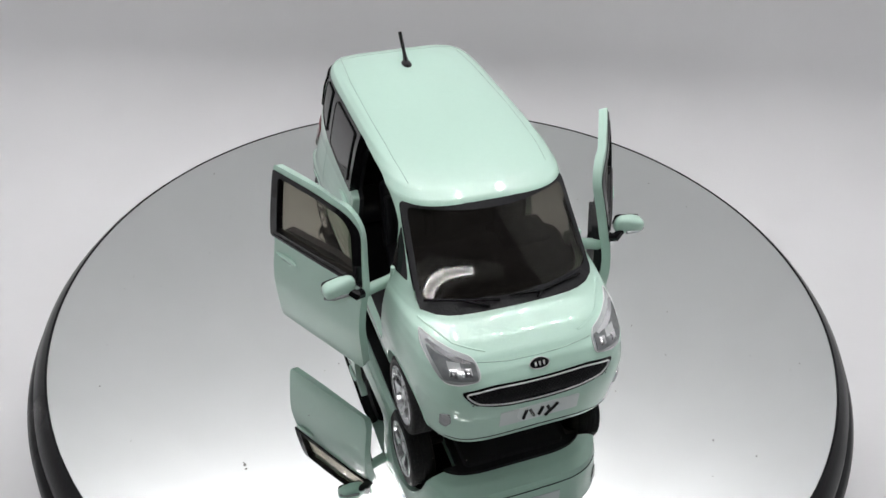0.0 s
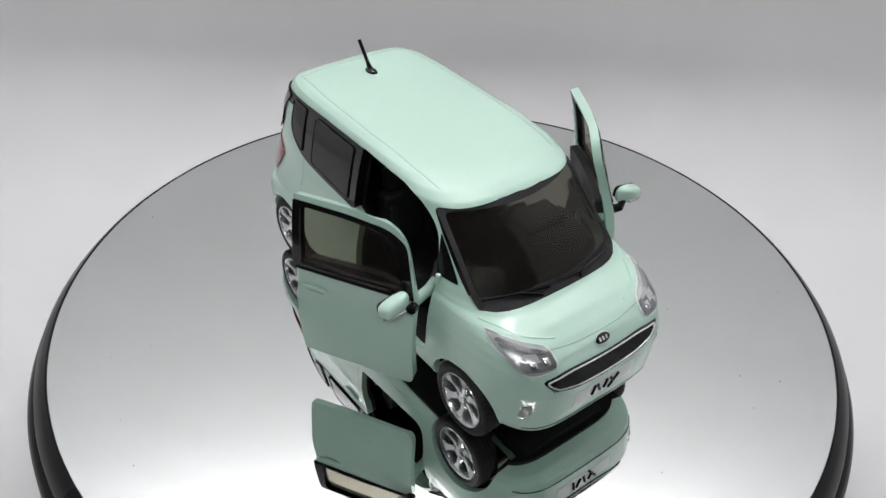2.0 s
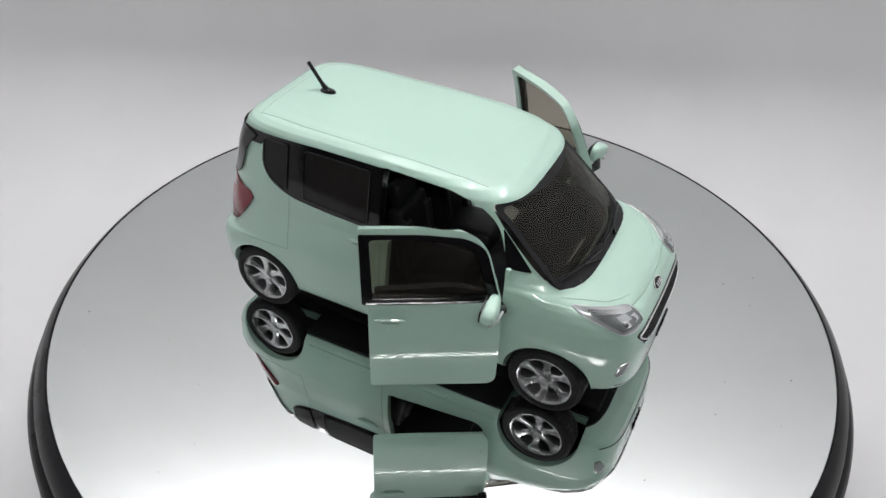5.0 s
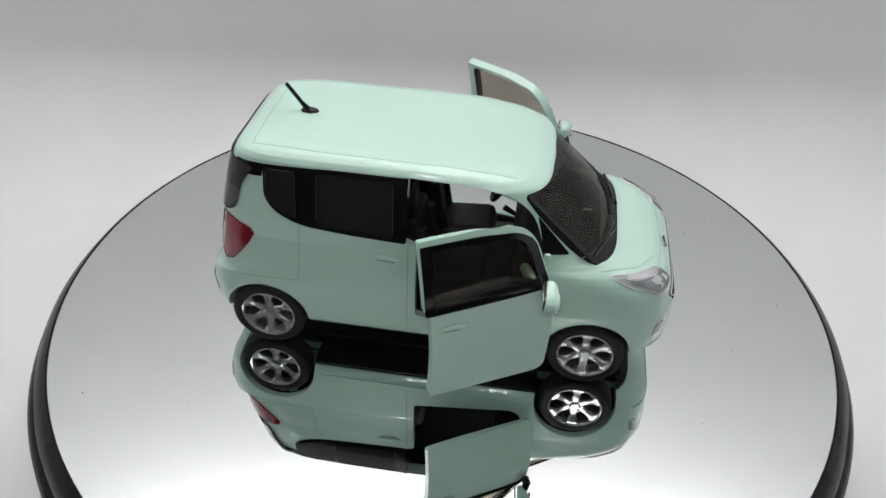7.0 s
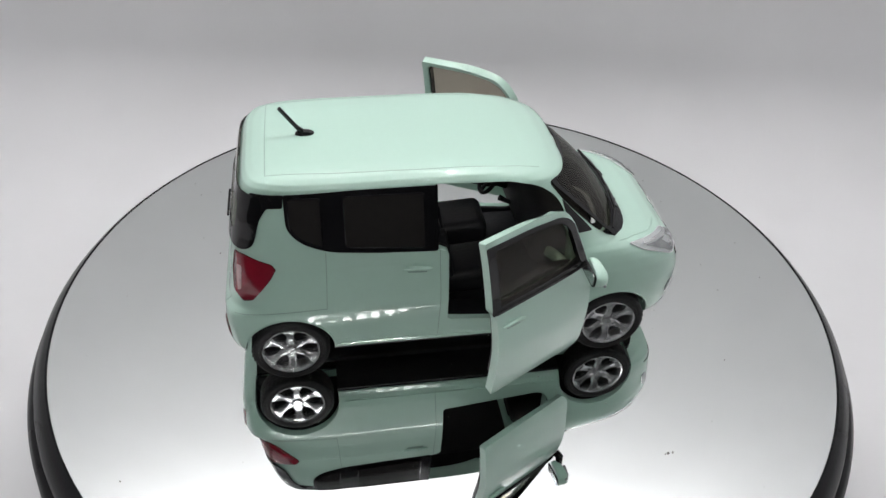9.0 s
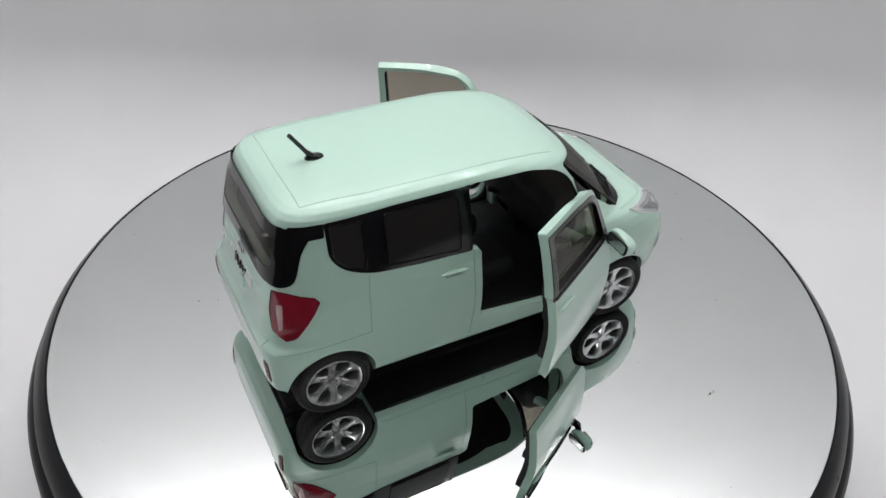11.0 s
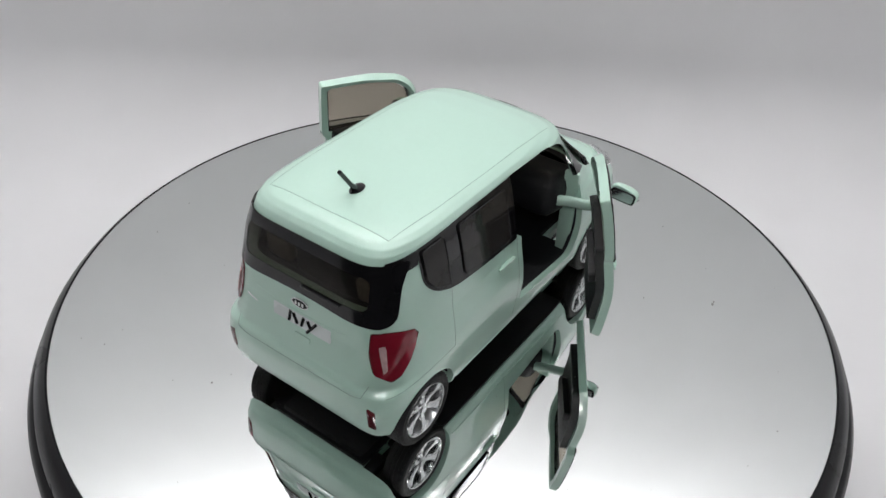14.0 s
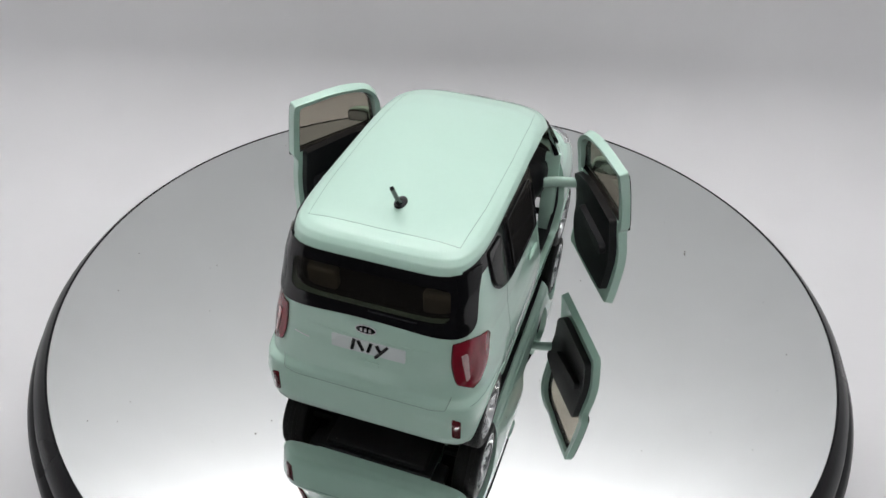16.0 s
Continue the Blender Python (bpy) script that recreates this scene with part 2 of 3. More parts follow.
def onion(inset=0.0, steps=5, n=144, z0=None):
    """The closed skin of the body, drawn in by inset."""
    zs = []
    for a, b in zip(LEVELS, LEVELS[1:]):
        zs += [a[0] + (b[0] - a[0]) * i / steps for i in range(steps)]
    zs.append(LEVELS[-1][0])
    if z0 is not None:
        zs = [z0] + [z for z in zs if z > z0 + 0.002]
    bm = bmesh.new()
    rings = []
    for z in zs:
        _, xf, xr, hw, nf, nr = level(z)
        xc = 0.0 if z < 0.5 else (xf + xr) / 2 * min(1, (z - 0.5) / 0.03)
        ring = []
        for i in range(n):
            th = 2 * math.pi * i / n
            c, s = math.cos(th), math.sin(th)
            e, a = (2 / nf, xf - xc) if c >= 0 else (2 / nr, xc - xr)
            x = xc + max(a - inset, 0.004) * math.copysign(abs(c) ** e, c)
            y = max(hw - inset, 0.004) * math.copysign(abs(s) ** e, s)
            ring.append(bm.verts.new((x, y, z - inset * (1 if z > 0.3 else 0))))
        rings.append(ring)
    for p, q in zip(rings, rings[1:]):
        for i in range(n):
            bm.faces.new([p[i], p[(i + 1) % n], q[(i + 1) % n], q[i]])
    bm.faces.new(rings[0][::-1])
    bm.faces.new(rings[-1])
    bmesh.ops.recalc_face_normals(bm, faces=bm.faces[:])
    return bm


# ---- the photo box ----
def photo_box():
    prof = [(-0.20, -0.055), (-0.1, -0.055), (0.0, -0.055), (0.05, -0.055), (0.115, -0.055)]
    for i in range(1, 31):
        a = radians(90 * i / 30)
        prof.append((0.115 + 0.050 * math.sin(a), -0.005 - 0.050 * math.cos(a)))
    prof += [(0.165, 0.08), (0.165, 0.15), (0.165, 0.24), (0.165, 0.34), (0.165, 0.44), (0.165, 0.52)]
    for i in range(1, 16):
        a = radians(90 * i / 15)
        prof.append((0.045 + 0.12 * math.cos(a), 0.52 + 0.12 * math.sin(a)))
    prof += [(-0.06, 0.64), (-0.17, 0.64)]
    back = []
    for i, (y, z) in enumerate(prof):
        d = Vector(prof[min(i + 1, len(prof) - 1)]) - Vector(prof[max(i - 1, 0)])
        d.normalize()
        back.append((y + d.y * 0.003, z - d.x * 0.003))
    bm = bmesh.new()
    rows = [[bm.verts.new((x, y, z)) for x in (-0.34, -0.17, 0.0, 0.17, 0.34)] for y, z in prof + back[::-1]]
    for p, q in zip(rows, rows[1:] + rows[:1]):
        for j in range(4):
            bm.faces.new([p[j], p[j + 1], q[j + 1], q[j]])
    bmesh.ops.recalc_face_normals(bm, faces=bm.faces[:])
    for v in bm.verts:
        v.co /= U
    tagged(part("backdrop", bm, CLOTH, None, "white fabric sweep of a photo box, floor curving up into wall"), kind="structure")
    # assumed white sides, added to bounce light onto the floor and mirror edges
    for name, x in (("bounce_side_west", -0.346), ("bounce_side_east", 0.346)):
        tagged(part(name, box(x / U, -0.0175 / U, 0.29 / U, 0.04, 3.65, 6.98, 0.01), CLOTH, None, "white fabric side panel, added to bounce light"), kind="structure")
    for name, cx, cy, cz, sx, sy, sz in (("wall_west", -0.75, -0.30, 0.20, 0.01, 1.4, 1.0), ("wall_east", 0.75, -0.30, 0.20, 0.01, 1.4, 1.0),
                                         ("wall_south", 0.0, -1.0, 0.20, 1.52, 0.01, 1.0), ("wall_north", 0.0, 0.41, 0.20, 1.52, 0.01, 1.0),
                                         ("ceiling", 0.0, -0.30, 0.71, 1.52, 1.42, 0.01), ("floor", 0.0, -0.30, -0.31, 1.52, 1.42, 0.01)):
        tagged(part(name, box(cx / U, cy / U, cz / U, sx / U, sy / U, sz / U), ROOM, None, "dim grey room around the photo sweep"), kind="structure")


photo_box()


def led_bar(y, z, tilt, led_mat, size, count, gap, row):
    """A bar with two rows of lit LEDs, facing down."""
    bar = new("led_bar")
    bar.matrix_basis = pose(0, y, z, tilt)
    tagged(bar, "white light bar with two rows of lit leds", "light bar", "light bars")
    part("bar_body", box(0, 0, 0.05, 4.4, 0.5, 0.08, 0.02), SILVER, bar, "white metal strip")
    up = Matrix.Rotation(radians(-tilt), 3, "X") @ Vector((0, 0, 1))
    for x in (-2.0, 2.0):
        a = Vector((x, 0, 0.08))
        part("hanger", tube([a, a + up * ((0.705 - z) / U - 0.06)], 0.02, 8), SILVER, bar, "thin metal rod to the ceiling")
    for i in range(count):
        for j in (-1, 1):
            led = lathe([(0.0, -0.012), (0.016 * size, -0.011), (0.024 * size, -0.004), (0.026 * size, 0.01), (0.0, 0.01)], 12, "z", False)
            part("led", led, led_mat, bar, at=pose((i - (count - 1) / 2 + j / 4) * gap, j * row, 0.0))


led_bar(0.080, 0.45, 0, led_material("lit_led", LED_BACK), 1.0, 14, 0.029, 0.011)
led_bar(-0.257, 0.262, 42, led_material("lit_front_led", LED_FRONT), 1.25, 18, 0.0100, 0.0055)


# ---- the turntable ----
def turntable():
    base = new("turntable")
    base.matrix_basis = pose(0, 0.00359, 0)
    tagged(base, "round black turntable with a mirror top", "turntable")
    R = 1.021
    part("mirror", lathe([(0.0, 0.0), (R, 0.0), (R, -0.03), (0.0, -0.03)], 160, "z", False), MIRROR, base, "round mirror plate, slightly dusty", angle=30)
    part("rim", lathe([(R + 0.001, -0.03), (R + 0.001, 0.001), (R + 0.005, 0.002), (R + 0.018, -0.008), (R + 0.038, -0.030), (R + 0.044, -0.056), (R + 0.041, -0.062), (R + 0.054, -0.068),
                       (R + 0.065, -0.082), (R + 0.070, -0.130), (R + 0.064, -0.150), (R - 0.1, -0.15), (R - 0.1, -0.03)], 160, "z"), RIMBLACK, base, "black plastic rim with two steps")
    part("foot", lathe([(0.0, -0.13), (0.85, -0.14), (0.85, -0.548), (0.0, -0.548)], 96, "z", False), RIMBLACK, base, "black plastic foot", angle=30)
    return base


table = turntable()


# ---- the toy car ----
car = new("toy_car")
tagged(car, "mint green die-cast toy minicar with both front doors open", "toy car")

DOOR_HOLE = rounded([(-0.048, 0.160), (0.225, 0.130), (0.243, 0.200), (0.243, 0.362), (0.205, 0.452), (0.155, 0.492), (0.085, 0.508), (-0.076, 0.513), (-0.076, 0.362), (-0.048, 0.352)],
                    [0.01, 0.05, 0.05, 0.01, 0.03, 0.03, 0.02, 0.006, 0.004, 0.010])
SCREEN = rounded([(-0.2025, 0.334), (0.2025, 0.334), (0.190, 0.494), (-0.190, 0.494)], 0.014)
REAR_GLASS = rounded([(-0.208, 0.370), (0.0, 0.384), (0.208, 0.370), (0.197, 0.500), (-0.197, 0.500)], [0.026, 0.1, 0.026, 0.012, 0.012])
REAR_HOLE = rounded([(-0.180, 0.398), (0.180, 0.398), (0.176, 0.488), (-0.176, 0.488)], 0.02)
WHEELS = [(0.363, -1), (0.363, 1), (-0.418, -1), (-0.418, 1)]
FRONT, REAR = end_place(True), end_place(False)
SIDE = {s: side_place(s) for s in (-1, 1)}


def wheel_well(x, s, r, inner):
    c = lathe([(0.0, inner), (r, inner), (r, 0.40), (0.0, 0.40)], 56, "y", False)
    bmesh.ops.transform(c, matrix=Matrix.Translation((x, 0, 0.094)) @ Matrix.Diagonal((1, s, 1, 1)), verts=c.verts[:])
    bmesh.ops.recalc_face_normals(c, faces=c.faces[:])
    return c


def openings():
    cut = [prism(SCREEN, "x", 0.10, 0.70), prism(REAR_HOLE, "x", -0.80, -0.30)]
    for s in (-1, 1):
        cut.append(prism(DOOR_HOLE, "y", *((0.12, 0.5) if s > 0 else (-0.5, -0.12))))
    return cut


def body():
    return boolean(onion(), [onion(0.016, 3, 96, 0.11)] + openings() + [wheel_well(x, s, 0.104, 0.14) for x, s in WHEELS])


part("body", body(), PAINT, car, "glossy mint green painted shell", angle=40)
part("cabin_lining", boolean(onion(0.0175, 3, 96, 0.112), [onion(0.026, 3, 96, 0.125)] + openings() + [wheel_well(x, s, 0.108, 0.13) for x, s in WHEELS]), DARK, car, "black plastic lining")


def line_on(place, pts, r, off=0.0, steps=8, closed=False):
    """A thin bar that follows the skin through flat points."""
    res = []
    pts = list(pts) + ([pts[0]] if closed else [])
    for (u0, v0), (u1, v1) in zip(pts, pts[1:]):
        res += [place(u0 + (u1 - u0) * i / steps, v0 + (v1 - v0) * i / steps, off) for i in range(steps)]
    if not closed:
        res.append(place(*pts[-1], off))
    else:
        res.append(res[0])
    return tube(res, r, 6)


def screen_base(y, z):
    """An evenly bowed pane between the windscreen's edges."""
    t = (z - 0.334) / 0.160
    edge = 0.2025 - 0.0125 * t
    side = end_x(0.2025, 0.334) * (1 - t) + end_x(0.190, 0.494) * t + 0.006
    mid = 0.3945 - 0.154 * t + 0.013 * (1 - (2 * t - 1) ** 2)
    return (mid - (mid - side) * (y / edge) ** 2, y, z)


def screen_place(y, z, off):
    n = normal_at(screen_base, y, z)
    return Vector(screen_base(y, z)) + (n if n.x > 0 else -n) * off


def glazing():
    part("windscreen", solid_sheet(SCREEN, 28, 16, screen_place, 0.0, -0.002), SCREENGLASS, car, "smoked clear plastic")
    part("rear_window", solid_sheet(REAR_GLASS, 24, 10, REAR, 0.0045, 0.0025), REARGLASS, car, "smoked clear plastic")
    # black print round the panes
    ring = prism(rounded([(-0.192, 0.352), (0.0, 0.349), (0.192, 0.352), (0.180, 0.485), (-0.180, 0.485)], [0.012, 0.05, 0.012, 0.012, 0.012]), "x", 0.0, 0.8)
    part("windscreen_border", boolean(solid_sheet(SCREEN, 28, 16, screen_place, 0.0014, 0.0004), [ring]), DARK, car, "black border of the windscreen")
    ring = prism(rounded([(-0.168, 0.407), (0.168, 0.407), (0.163, 0.478), (-0.163, 0.478)], 0.02), "x", -0.9, 0.0)
    part("rear_window_border", boolean(solid_sheet(REAR_GLASS, 24, 10, REAR, 0.0058, 0.0049), [ring]), BLACK, car, "black border of the rear window")
    band = rounded([(-0.402, 0.506), (-0.402, 0.430), (-0.375, 0.398), (-0.318, 0.374), (-0.200, 0.364), (-0.072, 0.358), (-0.077, 0.511), (-0.25, 0.511)], [0.006, 0.02, 0.03, 0.03, 0.0, 0.008, 0.006, 0.0])
    quarter = rounded([(-0.394, 0.498), (-0.393, 0.430), (-0.371, 0.405), (-0.326, 0.388), (-0.326, 0.499)], [0.008, 0.02, 0.02, 0.008, 0.008])
    pane = rounded([(-0.278, 0.499), (-0.276, 0.383), (-0.102, 0.371), (-0.104, 0.498)], 0.010)
    tri = rounded([(0.213, 0.447), (0.238, 0.366), (0.292, 0.362)], 0.004)
    for s in (-1, 1):
        p = SIDE[s]
        part("window_band", solid_sheet(band, 16, 6, p, 0.002, -0.004), BLACK, car, "gloss black window surround")
        for shape in (quarter, pane):
            w = part("side_window", solid_sheet(shape, 10, 6, p, 0.0045, 0.0022), SMOKE, car, "smoked black side window")
            part("window_seal", line_on(p, shape, 0.0017, 0.0045, 2, True), BLACK, w)
        part("pillar_trim", solid_sheet([(-0.0795, 0.362), (-0.0735, 0.362), (-0.0735, 0.512), (-0.0795, 0.512)], 1, 6, p, 0.0025, -0.022), BLACK, car, "black pillar edge")
        part("quarter_window", solid_sheet(tri, 6, 6, p, 0.002, -0.010), BLACK, car, "small black triangular window")
        strip = solid_sheet(rounded([(-0.470, 0.503), (-0.470, 0.474), (-0.405, 0.478), (-0.401, 0.506)], 0.004), 10, 4, p, 0.0022, -0.003)
        part("window_strip", strip, BLACK, car, "black strip between side and rear windows")


glazing()


def dome(place, outline, nu, nv, height, inn=-0.004):
    """A sheet that bulges towards its middle."""
    us, vs = [p[0] for p in outline], [p[1] for p in outline]
    cu, cv = (min(us) + max(us)) / 2, (min(vs) + max(vs)) / 2
    ru, rv = (max(us) - min(us)) / 2, (max(vs) - min(vs)) / 2

    def at(u, v, off):
        k = max(0.0, 1 - max(abs(u - cu) / ru, abs(v - cv) / rv) ** 2.5)
        return place(u, v, off + (height * k if off > 0 else 0))
    return solid_sheet(outline, nu, nv, at, 0.0015, inn)


def badge(name, place, y, z, w, h, label):
    el = [(y + w * math.cos(radians(a)), z + h * math.sin(radians(a))) for a in range(0, 360, 12)]
    b = part(name, dome(place, el, 8, 6, 0.0025), BLACK, car, label)
    part("badge_ring", line_on(place, el, 0.0011, 0.0025, 1, True), SILVER, b, "thin silver ring")
    for i in (-1, 0, 1):
        c = y + i * w * 0.42
        part("badge_bar", solid_sheet([(c - w * 0.10, z - h * 0.38), (c + w * 0.10, z - h * 0.38), (c + w * 0.10, z + h * 0.38), (c - w * 0.10, z + h * 0.38)], 1, 2, place, 0.0052, 0.001), SILVER, b, "silver bar")


def logo(place, y, z, w, flip, parent):
    """A word drawn as plain dark bars on the plate."""
    k = w * flip
    for u0, v0, u1, v1 in ((-0.46, -0.16, -0.40, 0.16), (-0.30, 0.14, -0.16, -0.14), (-0.02, -0.14, 0.06, 0.14), (0.20, 0.12, 0.30, -0.06), (0.50, 0.15, 0.18, -0.26)):
        part("plate_bar", line_on(place, [(y + u0 * k, z + v0 * w), (y + u1 * k, z + v1 * w)], 0.0039, 0.002, 4), BLACK, parent, "thick black bar")


def nose():
    # grille
    el = rounded([(-0.172, 0.253), (-0.110, 0.262), (0.0, 0.256), (0.110, 0.262), (0.172, 0.253), (0.150, 0.226), (0.080, 0.208), (0.0, 0.203), (-0.080, 0.208), (-0.150, 0.226)], [0.012, 0.02, 0.05, 0.02, 0.012, 0.02, 0.03, 0.03, 0.03, 0.02])
    g = part("grille", solid_sheet(el, 24, 6, FRONT, 0.0012, -0.004), BLACK, car, "black mesh grille with a silver line round it")
    inner = [(y * 0.95, 0.234 + (z - 0.234) * 0.76) for y, z in el]
    part("grille_trim", line_on(FRONT, inner, 0.0020, 0.0018, 2, True), SILVER, g, "thin silver line")
    mesh = None
    for i in range(-22, 23):
        for d in (-1, 1):
            y0 = i * 0.0078
            seg = []
            for j in range(9):
                v = 0.212 + 0.046 * j / 8
                u = y0 + d * (v - 0.235) * 0.9
                top = 0.253 if abs(u) < 0.13 else 0.248
                bot = 0.212 + 0.24 * max(0.0, abs(u) - 0.06) ** 1.35
                if abs(u) < 0.155 and bot < v < top:
                    seg.append(FRONT(u, v, 0.0016))
            if len(seg) > 2:
                mesh = merge(mesh, tube(seg, 0.0010, 4))
    part("grille_mesh", mesh, DARK, g, "black lattice")
    badge("front_badge", FRONT, 0.0, 0.279, 0.022, 0.0085, "black oval badge with silver marks")
    pl = part("front_plate", solid_sheet(rounded([(-0.090, 0.146), (0.090, 0.146), (0.090, 0.190), (-0.090, 0.190)], 0.004), 12, 3, FRONT, 0.0012, -0.002), PLATE, car, "pale blank number plate with a dark logo")
    logo(FRONT, 0.0, 0.169, 0.080, 1, pl)
    # a thin bar on the skin; its darker colour paints the groove's shade
    part("bonnet_seam", line_on(FRONT, [(-0.128, 0.297), (-0.06, 0.2915), (0.0, 0.2905), (0.06, 0.2915), (0.128, 0.297)], 0.0011, -0.0004), SEAM_SHADE, car, "thin seam of the bonnet, groove shade painted in")
    part("bumper_seam", line_on(FRONT, [(-0.195, 0.112), (-0.12, 0.118), (0.0, 0.120), (0.12, 0.118), (0.195, 0.112)], 0.0015, -0.0002), DARK, car, "thin dark line under the bumper")
    for s in (-1, 1):
        crease = line_on(FRONT, [(s * 0.2085, 0.3255), (s * 0.188, 0.3225), (s * 0.164, 0.3160), (s * 0.120, 0.3085), (s * 0.104, 0.3065)], 0.0060, -0.0046)
        part("bonnet_crease", crease, PAINT, car, "rounded crease above the headlight")

        def hp(u, v, off, s=s):
            return FRONT(u * s, v, off)
        out = rounded([(0.2140, 0.319), (0.192, 0.3155), (0.165, 0.309), (0.134, 0.303), (0.127, 0.290), (0.129, 0.272), (0.172, 0.266), (0.198, 0.266), (0.212, 0.286), (0.2200, 0.303)], [0.004, 0.02, 0.02, 0.008, 0.01, 0.008, 0.02, 0.01, 0.02, 0.006])
        lamp = part("headlight", dome(hp, out, 18, 10, 0.004), LAMP, car, "clear faceted headlight with chromed inside")
        part("lamp_edge", line_on(hp, out, 0.0014, 0.0015, 2, True), SILVER, lamp, "clear rim")
        part("lamp_bowl", solid_sheet(rounded([(0.133, 0.273), (0.133, 0.297), (0.168, 0.300), (0.200, 0.304), (0.212, 0.308), (0.208, 0.296), (0.196, 0.272)], 0.005), 10, 6, hp, 0.0054, 0.001), LAMPDARK, lamp, "grey hollow of the lamp")
        part("lamp_reflector", solid_sheet(rounded([(0.140, 0.2985), (0.168, 0.3045), (0.205, 0.3130), (0.211, 0.3100), (0.172, 0.2985), (0.142, 0.2945)], 0.002), 10, 2, hp, 0.0066, 0.001), CHROME, lamp, "bright strip along the top of the lamp")
        for u, v in ((0.150, 0.285), (0.178, 0.283)):
            c = [(u + 0.010 * math.cos(radians(a)), v + 0.008 * math.sin(radians(a))) for a in range(0, 360, 20)]
            part("lamp_bulb", dome(hp, c, 5, 5, 0.007), CHROME, lamp, "grey bulb behind the lens")
        fog = rounded([(0.2065, 0.186), (0.192, 0.195), (0.189, 0.170), (0.196, 0.150), (0.2055, 0.153)], 0.004)
        fl = part("fog_lamp", dome(hp, fog, 6, 8, 0.003), LAMP, car, "small clear fog lamp")
        part("fog_rim", line_on(hp, fog, 0.0014, 0.0012, 2, True), CHROME, fl, "chromed rim")


nose()


def tail():
    badge("rear_badge", REAR, 0.0, 0.353, 0.022, 0.0095, "black oval badge with silver marks")
    pl = part("rear_plate", solid_sheet(rounded([(-0.086, 0.294), (0.074, 0.294), (0.074, 0.326), (-0.086, 0.326)], 0.003), 12, 3, REAR, 0.0015, -0.002), PLATE, car, "pale blank number plate with a dark logo")
    logo(REAR, -0.008, 0.312, 0.080, -1, pl)
    part("script_bar", line_on(REAR, [(0.158, 0.303), (0.126, 0.298)], 0.0013, 0.0008), SILVER, car, "small faint script bar")
    part("rear_wiper", line_on(REAR, [(-0.006, 0.402), (-0.107, 0.401)], 0.0026, 0.009), BLACK, car, "black rear wiper")
    # tailgate gap as a thin bar, its shade given by the darker mint
    part("tailgate_seam", line_on(REAR, [(0.186, 0.235), (0.178, 0.208), (0.150, 0.201), (0.0, 0.2005), (-0.150, 0.201), (-0.178, 0.208), (-0.186, 0.235)], 0.0011, -0.0003), SEAM_SHADE, car, "thin seam of the tailgate, groove shade painted in")
    part("tailgate_crease", line_on(REAR, [(0.126, 0.337), (0.060, 0.331), (-0.060, 0.331), (-0.135, 0.337)], 0.0016, -0.0006), PAINT, car, "raised crease above the plate")
    part("tailgate_grip", solid_sheet(rounded([(0.014, 0.262), (-0.030, 0.262), (-0.030, 0.276), (0.014, 0.276)], 0.003), 4, 2, REAR, 0.0025, -0.002), PAINT, car, "small grip on the tailgate")
    for s in (-1, 1):
        def tp(u, v, off, s=s):
            # u runs round the corner: 0 on the back, 1 on the flank
            a = Vector(REAR(s * 0.172, v, 0))
            x = a.x + (-0.415 - a.x) * u
            return SIDE[s](x, v, off) if u > 0.02 else Vector(SIDE[s](a.x + (-0.415 - a.x) * 0.02, v, off))
        out = rounded([(0.02, 0.358), (0.20, 0.360), (0.76, 0.344), (0.84, 0.332), (0.73, 0.308), (0.40, 0.253), (0.25, 0.246), (0.06, 0.264), (0.02, 0.310)], [0.008, 0.02, 0.01, 0.01, 0.03, 0.02, 0.02, 0.02, 0.02], 3)
        lamp = part("tail_light", dome(tp, out, 14, 10, 0.006), RED, car, "glossy red tail light with a clear middle")
        clear = rounded([(0.11, 0.330), (0.185, 0.332), (0.205, 0.324), (0.205, 0.274), (0.155, 0.268)], 0.004, 3)
        part("clear_lens", dome(lambda u, v, o: tp(u, v, o + 0.0052), clear, 6, 6, 0.001, 0.0), PINK, lamp, "pale clear lens")
        part("lamp_edge", line_on(tp, out, 0.0015, 0.002, 2, True), REDDARK, lamp)

        def rp(u, v, off, s=s):
            return REAR(u * s, v, off)
        fog = rounded([(0.194, 0.190), (0.213, 0.184), (0.212, 0.128), (0.196, 0.134)], 0.005)
        part("rear_reflector", dome(rp, fog, 5, 8, 0.002), REDDARK, car, "small dark red reflector")


tail()


